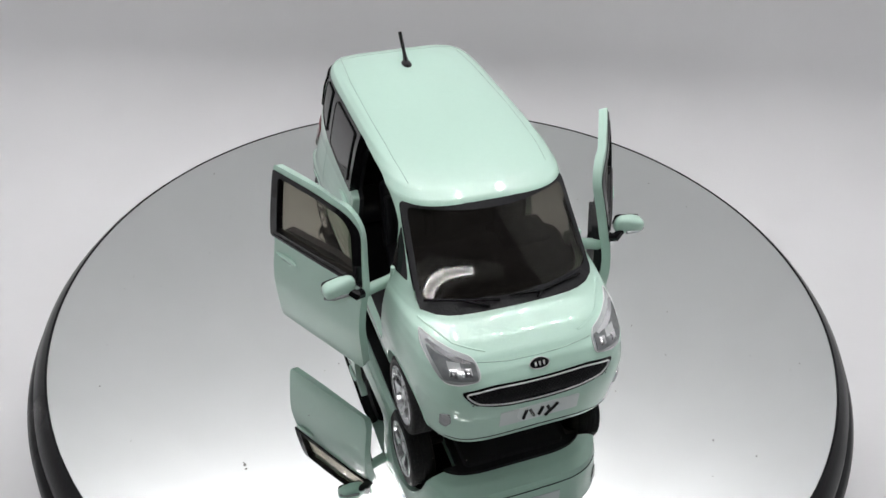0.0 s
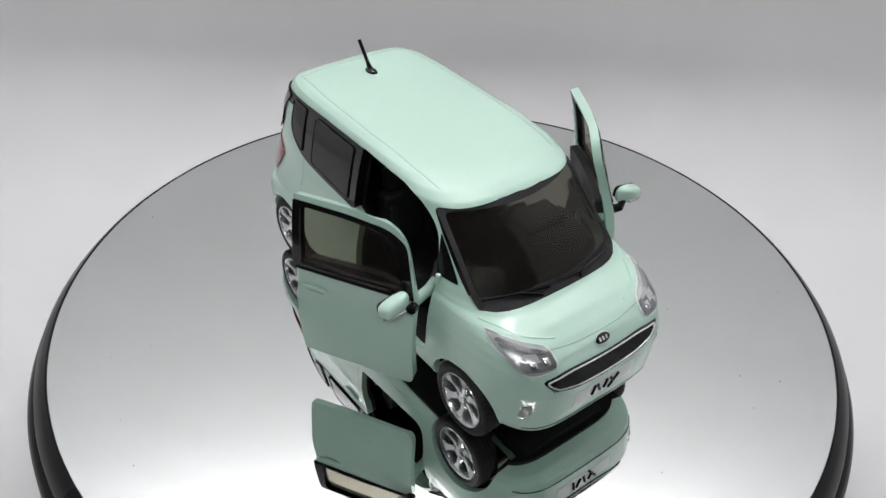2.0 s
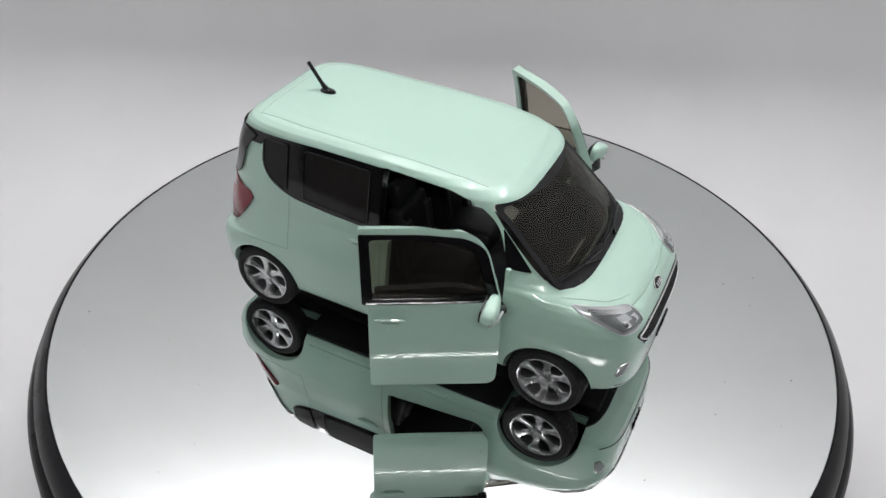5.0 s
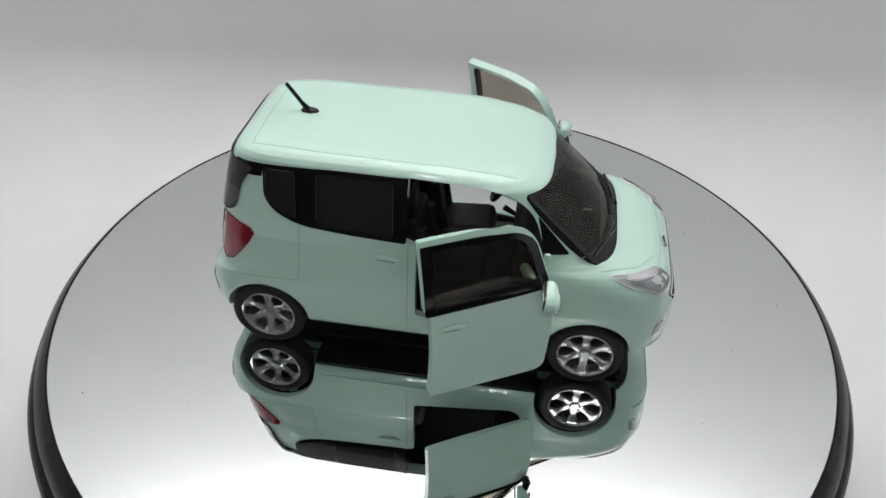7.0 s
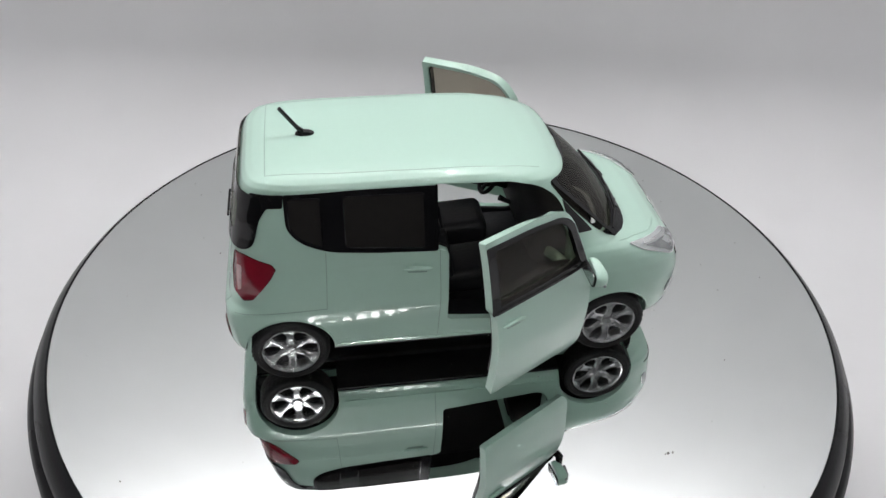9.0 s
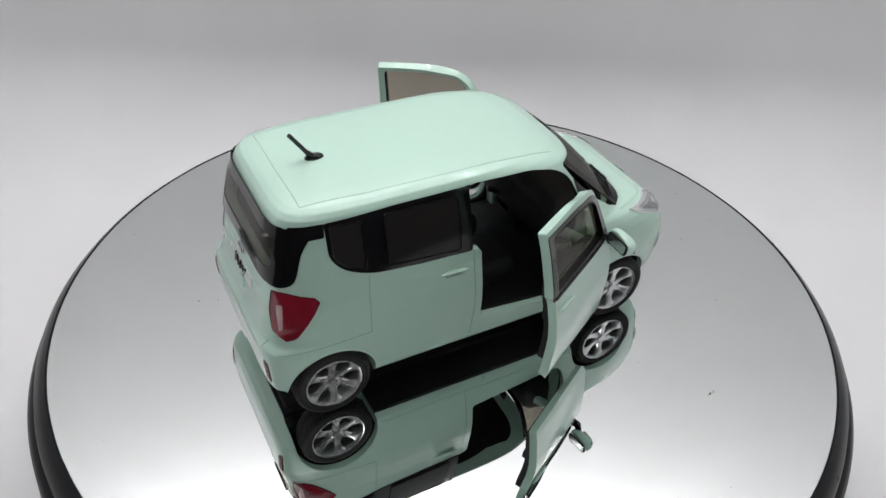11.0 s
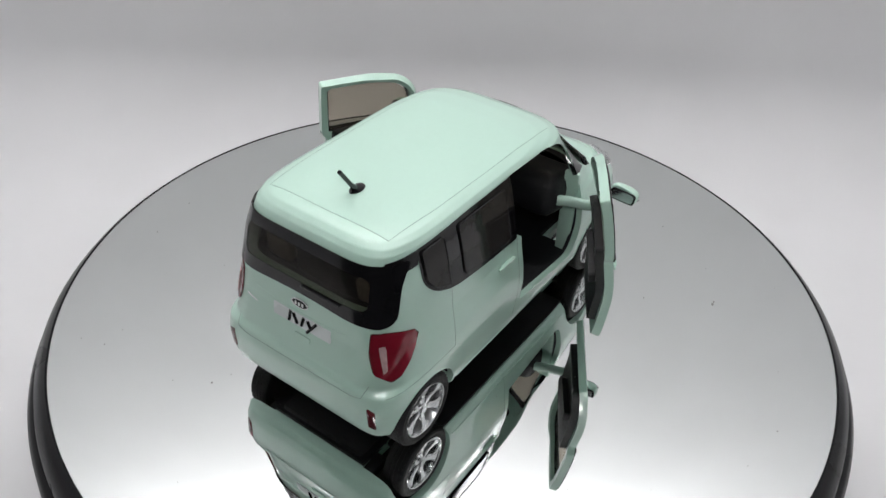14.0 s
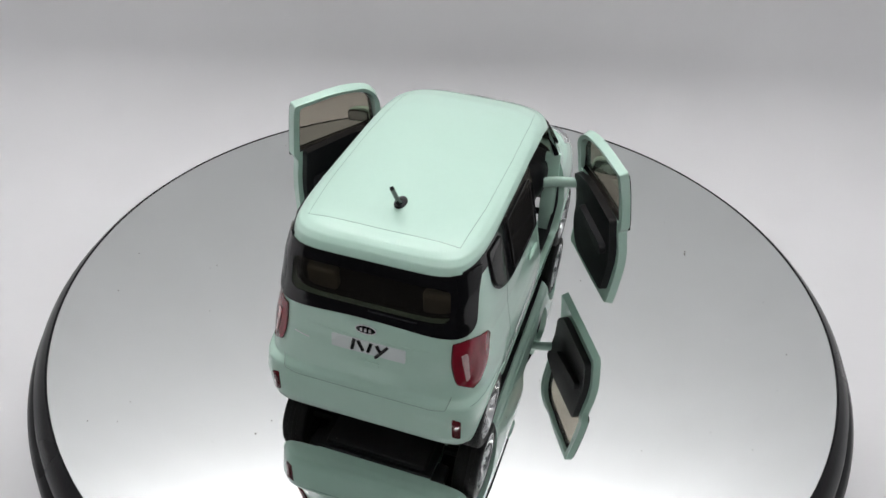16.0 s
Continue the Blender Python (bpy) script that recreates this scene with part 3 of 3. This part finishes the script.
def flank():
    for s in (-1, 1):
        p = SIDE[s]
        # seam bars lie on the skin, with the groove's shade in their colour
        part("door_seam", line_on(p, [(-0.321, 0.372), (-0.323, 0.307), (-0.327, 0.226)], 0.0010, -0.0004), SEAM_SHADE, car, "thin seam of the rear door, groove shade painted in")
        part("bumper_seam", line_on(p, [(-0.327, 0.226), (-0.40, 0.2225), (-0.48, 0.2190), (-0.535, 0.216)], 0.0010, -0.0004), SEAM_SHADE, car, "thin seam over the bumper, groove shade painted in")
        part("door_seam", line_on(p, [(-0.068, 0.358), (-0.066, 0.228), (-0.070, 0.096)], 0.0010, -0.0004), SEAM_SHADE, car, "thin seam of the rear door, groove shade painted in")
        h = line_on(p, [(-0.152, 0.3165), (-0.118, 0.3175), (-0.086, 0.3150)], [0.0024] * 3 + [0.0052] * 12 + [0.0026] * 2, 0.004)
        part("door_handle", h, PAINT, car, "body-coloured handle")
        # no real hollow: a flat patch painted with its shade
        part("handle_cup_shade", solid_sheet(rounded([(-0.142, 0.306), (-0.098, 0.304), (-0.096, 0.314), (-0.142, 0.316)], 0.004), 4, 2, p, 0.0008, -0.002), SEAM_SHADE, car, "flat patch behind the handle, the hollow's shade painted in")
        sill = [(-0.30, 0.101), (-0.10, 0.101), (0.25, 0.101)]
        part("sill_edge", line_on(p, sill, 0.0030, -0.001), PAINT, car, "rounded sill")
    # roof seams: surface bars whose darker tint stands for shade in the gap
    for s in (-1, 1):
        part("roof_seam", line_on(top_place, [(-0.436, s * 0.158), (-0.30, s * 0.168), (-0.10, s * 0.171), (0.08, s * 0.168), (0.160, s * 0.162)], 0.0009, -0.0003), SEAM_SHADE, car, "thin roof seam, groove shade painted in")
    part("roof_seam", line_on(top_place, [(-0.436, -0.158), (-0.438, 0.0), (-0.436, 0.158)], 0.0009, -0.0003), SEAM_SHADE, car, "thin roof seam, groove shade painted in")
    for x, s in WHEELS:
        # rolled lip of the wheel arch
        pts = []
        for a in range(-8, 189, 7):
            u, v = x + 0.105 * math.cos(radians(a)), 0.094 + 0.105 * math.sin(radians(a))
            if v > 0.088:
                pts.append((u, v))
        part("arch_lip", line_on(SIDE[s], pts, 0.0022, -0.0002, 2), PAINT, car, "rolled lip of the wheel arch")


flank()


def antenna():
    a = part("antenna", tube([(-0.352, -0.004, 0.543), (-0.366, -0.004, 0.560), (-0.400, -0.006, 0.608)], [0.0085, 0.0050, 0.0048], 10), BLACK, car, "short black roof antenna")
    b = bmesh.new()
    bmesh.ops.create_uvsphere(b, u_segments=20, v_segments=10, radius=1, matrix=Matrix.Translation((-0.348, -0.004, 0.541)) @ Matrix.Diagonal((0.022, 0.013, 0.009, 1)))
    part("antenna_foot", b, BLACK, a, "black oval foot")


antenna()


def wipers():
    for pts, arm in (([(0.352, -0.186), (0.380, -0.115), (0.394, -0.035)], (0.392, -0.06)), ([(0.390, -0.010), (0.394, 0.060), (0.372, 0.160)], (0.396, 0.05))):
        w = part("wiper", tube([top_place(x - 0.006, y, 0.007) for x, y in pts], [0.0022, 0.0034, 0.0030], 8), BLACK, car, "black windscreen wiper")
        part("wiper_arm", tube([top_place(pts[1][0] - 0.006, pts[1][1], 0.008), top_place(arm[0] + 0.004, arm[1], 0.004)], 0.0036, 8), BLACK, w)
    out = [(y, 0.3335 + 0.0005 * (i % 2)) for i, y in enumerate((-0.199, -0.1, 0.0, 0.1, 0.199))]
    low = [(0.199, 0.350), (0.1, 0.351), (0.0, 0.352), (-0.1, 0.351), (-0.199, 0.350)]
    part("cowl", solid_sheet(out + low, 16, 2, FRONT, 0.001, -0.004), DARK, car, "black cowl under the windscreen")


wipers()


# ---- front doors, standing open ----
OPEN = {-1: 30.0, 1: -29.0}
LIFT = {-1: 0.0, 1: 0.014}
HX, HY = 0.235, 0.243


def door(s):
    def p(x, z, off):
        v = SIDE[s](x, z, off)
        return Vector((v.x - HX, v.y - s * HY, v.z))

    out = rounded([(-0.046, 0.094), (0.222, 0.088), (0.235, 0.110), (0.235, 0.338), (0.203, 0.452), (0.165, 0.492), (0.080, 0.508), (-0.064, 0.508), (-0.060, 0.345), (-0.047, 0.330)],
                  [0.008, 0.02, 0.012, 0.01, 0.03, 0.03, 0.03, 0.006, 0.01, 0.01])
    hole = rounded([(-0.038, 0.352), (0.206, 0.352), (0.178, 0.448), (0.145, 0.474), (0.070, 0.486), (-0.044, 0.487)], [0.006, 0.006, 0.02, 0.02, 0.03, 0.012])
    black = rounded([(-0.0590, 0.338), (0.231, 0.337), (0.199, 0.450), (0.157, 0.482), (0.075, 0.495), (-0.0632, 0.497)], [0.004, 0.004, 0.02, 0.03, 0.03, 0.004])
    wide = [(0.083 + (x - 0.083) * 1.03 - HX, 0.420 + (z - 0.420) * 1.05) for x, z in hole]
    d = part("door", boolean(solid_sheet(out, 18, 22, p, 0.0, -0.021), [prism(wide, "y", -0.5, 0.5)]), PAINT, car, "mint green front door standing open", at=pose(0.266 * U, s * 0.303 * U, LIFT[s] * U, 0, 0, OPEN[s]))
    cut = prism([(x - HX, z) for x, z in hole], "y", -0.5, 0.5)
    part("window_frame", boolean(solid_sheet(black, 14, 8, p, 0.0022, -0.001), [cut]), BLACK, d, "gloss black window frame")
    cut = prism([(x - HX, z) for x, z in hole], "y", -0.5, 0.5)
    lip = [(x + HX, z) for x, z in wide]
    part("window_lip", boolean(solid_sheet(lip, 14, 8, p, -0.001, -0.017), [cut]), BLACK, d, "black inner edge of the window")
    part("window_glass", solid_sheet(hole, 10, 6, p, -0.007, -0.011), GLASS, d, "smoked clear plastic")
    part("glass_edge", line_on(p, hole, 0.0018, 0.0012, 2, True), BLACK, d, "black seal")
    part("belt_trim", line_on(p, [(-0.050, 0.341), (0.225, 0.341)], 0.0030, 0.003), BLACK, d, "black trim along the window")
    panel = rounded([(-0.030, 0.130), (0.160, 0.128), (0.215, 0.180), (0.215, 0.345), (0.140, 0.366), (-0.034, 0.356)], [0.01, 0.03, 0.03, 0.01, 0.03, 0.01])
    part("door_panel", solid_sheet(panel, 10, 10, p, -0.0205, -0.040), DARK, d, "black moulded inner door panel")
    part("arm_rest", solid_sheet(rounded([(-0.010, 0.235), (0.150, 0.260), (0.150, 0.290), (-0.010, 0.270)], 0.012), 6, 3, p, -0.039, -0.056), DARK, d, "black arm rest")
    h = line_on(p, [(-0.034, 0.300), (0.0, 0.301), (0.030, 0.297)], [0.0024] * 3 + [0.0052] * 12 + [0.0026] * 2, 0.004)
    part("door_handle", h, PAINT, d, "body-coloured handle")
    # flat patch whose darker mint paints the shade of a handle hollow
    part("handle_cup_shade", solid_sheet(rounded([(-0.022, 0.289), (0.018, 0.287), (0.020, 0.297), (-0.022, 0.299)], 0.004), 4, 2, p, 0.0008, -0.002), SEAM_SHADE, d, "flat patch behind the handle, the hollow's shade painted in")
    # wing mirror
    c = Vector((-0.029, s * 0.034, 0.352))
    m = bmesh.new()
    bmesh.ops.create_uvsphere(m, u_segments=24, v_segments=14, radius=1)
    for v in m.verts:
        q = v.co
        q.x, q.y, q.z = (math.copysign(abs(t) ** 0.72, t) for t in q)
        q.x = max(q.x, -0.55)
        q.x, q.y, q.z = q.x * 0.019 * (1 + 0.25 * s * q.y), q.y * 0.037, q.z * 0.0215 * (1 - 0.12 * s * q.y)
    lean = Matrix.Translation(c) @ Matrix.Rotation(radians(-8 * s), 4, "X") @ Matrix.Rotation(radians(24 * s), 4, "Z")
    bmesh.ops.transform(m, matrix=lean, verts=m.verts[:])
    part("wing_mirror", m, PAINT, d, "mint green wing mirror housing")
    gl = prism(rounded([(-0.033, -0.015), (0.033, -0.015), (0.031, 0.016), (-0.033, 0.016)], 0.010), "x", -0.0165, -0.0138)
    bmesh.ops.transform(gl, matrix=lean, verts=gl.verts[:])
    part("mirror_rim", gl, BLACK, d, "black mirror surround")
    gl = prism(rounded([(-0.028, -0.012), (0.028, -0.012), (0.027, 0.013), (-0.028, 0.013)], 0.008), "x", -0.0172, -0.0160)
    bmesh.ops.transform(gl, matrix=lean, verts=gl.verts[:])
    part("mirror_glass", gl, CHROME, d, "silver mirror face")
    part("mirror_lamp", tube([lean @ Vector((0.0225, -0.012 * s, -0.008)), lean @ Vector((0.0185, 0.020 * s, -0.008)), lean @ Vector((0.008, 0.037 * s, -0.007))], 0.0035, 8), LAMP, d, "clear strip lamp on the mirror")
    foot = tube([c + Vector((0.016, -0.014 * s, -0.010)), c + Vector((0.028, -0.026 * s, -0.022)), c + Vector((0.026, -0.040 * s, -0.026))], [0.008, 0.011, 0.012], 8)
    part("mirror_foot", foot, BLACK, d, "black mirror foot")
    # hinge arms from the pillar to the door
    for z, r, x0, y0 in ((0.302, 0.012, 0.196, 0.196),):
        arm = tube([(x0, s * y0, z), (x0 + (0.228 - x0) * 0.5, s * (y0 + 0.030), z), (0.222, s * 0.262, z), (0.233, s * 0.290, z), (0.228, s * 0.306, z)], r, 14)
        for v in arm.verts:
            v.co.z = z + (v.co.z - z) * 1.25
        part("hinge_arm", arm, PAINT, car, "mint green hinge arm of the open door")


for s in (-1, 1):
    door(s)
    part("door_jamb", box(0.244, s * 0.208, 0.238, 0.014, 0.042, 0.262, 0.005), PAINT, car, "mint green jamb at the door hinge")


# ---- cabin and underside ----
def chassis():
    bm = box(-0.015, 0, 0.084, 0.99, 0.25, 0.052, 0.01)
    box(-0.03, 0, 0.098, 0.56, 0.440, 0.050, 0.012, bm=bm)
    box(0.470, 0, 0.100, 0.08, 0.26, 0.03, 0.01, bm=bm)
    box(-0.490, 0, 0.100, 0.06, 0.34, 0.03, 0.01, bm=bm)
    _, xf, xr, hw, nf, nr = level(0.085)
    plan = []
    for i in range(96):
        c, d = math.cos(2 * math.pi * i / 96), math.sin(2 * math.pi * i / 96)
        e, a = (2 / nf, xf) if c >= 0 else (2 / nr, -xr)
        plan.append((math.copysign(abs(c) ** e, c) * (a - 0.014), math.copysign(abs(d) ** e, d) * (hw - 0.010)))
    plate = boolean(prism(plan, "z", 0.071, 0.086), [wheel_well(x, s, 0.104, 0.14) for x, s in WHEELS])
    part("underplate", plate, DARK, car, "black plastic floor plate")
    c = part("chassis", bm, DARK, car, "black plastic underside")
    for x in (0.363, -0.418):
        part("axle", tube([(x, -0.20, 0.0925), (x, 0.20, 0.0925)], 0.010, 10), DARK, c, "dark metal axle")


chassis()


def cushion(cx, cy, cz, sx, sy, sz, tilt=0.0):
    return box(0, 0, 0, sx, sy, sz, min(sx, sy, sz) * 0.32, 3, turn=Matrix.Translation((cx, cy, cz)) @ Matrix.Rotation(radians(tilt), 4, "Y"))


def seats():
    for y in (-0.095, 0.095):
        seat = part("seat", cushion(0.030, y, 0.190, 0.150, 0.134, 0.070, -4), DARK, car, "black moulded front seat")
        part("backrest", cushion(-0.062, y, 0.275, 0.045, 0.130, 0.190, -10), DARK, seat, "black backrest")
        part("headrest", cushion(-0.088, y, 0.395, 0.032, 0.090, 0.060, -8), DARK, seat, "black headrest")
        for dy in (-0.05, 0.05):
            part("side_bolster", cushion(-0.052, y + dy, 0.270, 0.050, 0.024, 0.150, -10), DARK, seat)
        part("seat_pedestal", cushion(0.04, y, 0.145, 0.12, 0.11, 0.05), DARK, seat, "black seat base")
    bench = part("rear_bench", cushion(-0.250, 0, 0.190, 0.130, 0.380, 0.060, -4), DARK, car, "black rear bench")
    part("backrest", cushion(-0.340, 0, 0.285, 0.050, 0.380, 0.180, -10), DARK, bench, "black bench back")
    for y in (-0.105, 0.105):
        part("headrest", cushion(-0.452, y * 1.2, 0.396, 0.026, 0.066, 0.056, -8), TAN, bench, "grey-brown headrest")
    dash = part("dashboard", cushion(0.240, 0, 0.296, 0.160, 0.400, 0.120, 12), DARK, car, "black dashboard")
    part("dash_hood", cushion(0.205, 0.095, 0.358, 0.080, 0.120, 0.040, 8), DARK, dash)
    part("centre_console", cushion(0.215, 0, 0.240, 0.060, 0.085, 0.170, -20), DARK, dash, "black console")
    part("gear_lever", tube([(0.170, 0.03, 0.280), (0.128, 0.03, 0.305)], [0.004, 0.008], 8), DARK, dash, "black gear lever")
    w = bmesh.new()
    ring = lathe([(0.040 + 0.0055 * math.cos(radians(a)), 0.0055 * math.sin(radians(a))) for a in range(0, 360, 45)], 28, "z")
    merge(w, ring)
    merge(w, box(0, 0, -0.004, 0.07, 0.012, 0.006, 0.002))
    merge(w, box(0.015, 0, -0.004, 0.036, 0.012, 0.006, 0.002))
    merge(w, box(0, 0, -0.004, 0.028, 0.028, 0.010, 0.004))
    bmesh.ops.transform(w, matrix=Matrix.Translation((0.112, 0.095, 0.322)) @ Matrix.Rotation(radians(-58), 4, "Y"), verts=w.verts[:])
    part("steering_wheel", w, DARK, car, "black steering wheel")
    part("steering_column", tube([(0.117, 0.095, 0.318), (0.20, 0.095, 0.285)], 0.012, 10), DARK, car)
    part("rear_view_mirror", cushion(0.205, 0, 0.463, 0.012, 0.070, 0.020, -10), DARK, car, "black inside mirror")


seats()


def wheel(x, s):
    hub = new("wheel")
    hub.parent = car
    hub.matrix_basis = pose(x * U, s * 0.2165 * U, 0.0925 * U, 0, 0, 0 if s > 0 else 180)
    tyre = lathe([(0.066, -0.030), (0.083, -0.031), (0.089, -0.028), (0.0915, -0.020), (0.0915, -0.012), (0.0900, -0.0105), (0.0915, -0.009), (0.0915, -0.0015), (0.0900, 0.0), (0.0915, 0.0015),
                  (0.0915, 0.009), (0.0900, 0.0105), (0.0915, 0.012), (0.0912, 0.018), (0.088, 0.0245), (0.083, 0.0275), (0.076, 0.0275), (0.0755, 0.0262), (0.0735, 0.0262), (0.073, 0.0272), (0.068, 0.0262), (0.066, 0.024)], 64)
    ty = part("tyre", tyre, RUBBER, hub, "black rubber tyre with fine tread", angle=28)
    tread = None
    for k in range(40):
        for w, d in ((-0.014, 4.5), (0.014, -4.5)):
            tread = box(0, 0, 0, 0.0016, 0.014, 0.006, bm=tread, turn=Matrix.Rotation(radians(9 * k + d / 2), 4, "Y") @ Matrix.Translation((0.0910, w, 0)) @ Matrix.Rotation(radians(20 if w > 0 else -20), 4, "X"))
    part("tread", tread, RUBBER, ty)
    rim = lathe([(0.068, -0.02), (0.0690, 0.024), (0.0670, 0.0275), (0.0640, 0.0265), (0.0610, 0.020), (0.060, 0.008), (0.060, -0.02)], 64)
    for k in range(6):
        t = Matrix.Rotation(radians(60 * k + 30), 4, "Y")
        b = bmesh.new()
        pr = [(0.010, 0.0085, 0.019), (0.022, 0.0108, 0.0180), (0.032, 0.0086, 0.0185), (0.042, 0.0084, 0.0205), (0.051, 0.0120, 0.0228), (0.0580, 0.0190, 0.0238), (0.0630, 0.0255, 0.0235)]
        rows = []
        for r, w, h in pr:
            rows.append([b.verts.new((r, 0.006, -w * 1.08)), b.verts.new((r, h - 0.003, -w)), b.verts.new((r, h, -w * 0.62)), b.verts.new((r, h + 0.0006, 0)), b.verts.new((r, h, w * 0.62)), b.verts.new((r, h - 0.003, w)), b.verts.new((r, 0.006, w * 1.08))])
        for p, q in zip(rows, rows[1:]):
            for j in range(6):
                b.faces.new([p[j], p[j + 1], q[j + 1], q[j]])
            b.faces.new([p[6], p[0], q[0], q[6]])
        b.faces.new(rows[0])
        b.faces.new(rows[-1][::-1])
        bmesh.ops.recalc_face_normals(b, faces=b.faces[:])
        bmesh.ops.transform(b, matrix=t, verts=b.verts[:])
        merge(rim, b)
    part("rim", rim, CHROME, hub, "chromed six-spoke rim", angle=25)
    cap = lathe([(0.0, 0.0225), (0.010, 0.0225), (0.0125, 0.0205), (0.0155, 0.0195), (0.0165, 0.006), (0.0, 0.006)], 28, "y", False)
    cp = part("hub_cap", cap, CHROME, hub, "round chromed cap", angle=25)
    for k in range(6):
        a = radians(60 * k)
        n = lathe([(0.0, 0.0205), (0.0022, 0.0205), (0.0026, 0.019), (0.0026, 0.010), (0.0, 0.010)], 8, "y", False)
        bmesh.ops.translate(n, vec=(0.0185 * math.cos(a), 0, 0.0185 * math.sin(a)), verts=n.verts[:])
        part("wheel_nut", n, CHROME, cp)
    part("brake_disc", lathe([(0.0, -0.004), (0.0605, -0.004), (0.0605, -0.02), (0.0, -0.02)], 40, "y", False), DARK, hub, "black disc behind the spokes")


for x, s in WHEELS:
    wheel(x, s)


# ---- dust on the mirror ----
def dust():
    bm = None
    rnd = random.Random(4)
    spots = [(-0.421, -0.606, 0.0035), (-0.416, -0.616, 0.003), (-0.425, -0.600, 0.002)]
    for _ in range(70):
        r, a = 0.95 * math.sqrt(rnd.random()), rnd.uniform(0, 6.283)
        spots.append((r * math.cos(a), r * math.sin(a), rnd.uniform(0.0008, 0.0022)))
    for x, y, r in spots:
        b = bmesh.new()
        bmesh.ops.create_icosphere(b, subdivisions=1, radius=r, matrix=Matrix.Translation((x, y, r * 0.3)) @ Matrix.Diagonal((1, rnd.uniform(0.5, 1.2), 0.5, 1)))
        bm = merge(bm, b)
    tagged(part("dust", bm, DUST, table, "grey dust specks"), kind="stuff")


dust()


# ---- movement ----
def motions():
    rows, turns = [], []
    for t, a in ((0.0, -68.57), (2.0, -51.41), (4.0, -33.94), (6.0, -16.18), (8.0, 1.78), (10.0, 19.84), (12.0, 37.87), (14.0, 55.70), (16.0, 73.11)):
        th = radians(a + 68.895)
        x, y = 0.000498, -0.000802
        rows.append((t, pose(x * math.cos(th) - y * math.sin(th), x * math.sin(th) + y * math.cos(th), 0.0001, 0, 0, a)))
        turns.append((t, pose(0, 0.00359, 0, 0, 0, a + 68.57)))
    walk(car, rows)
    walk(table, turns)


motions()
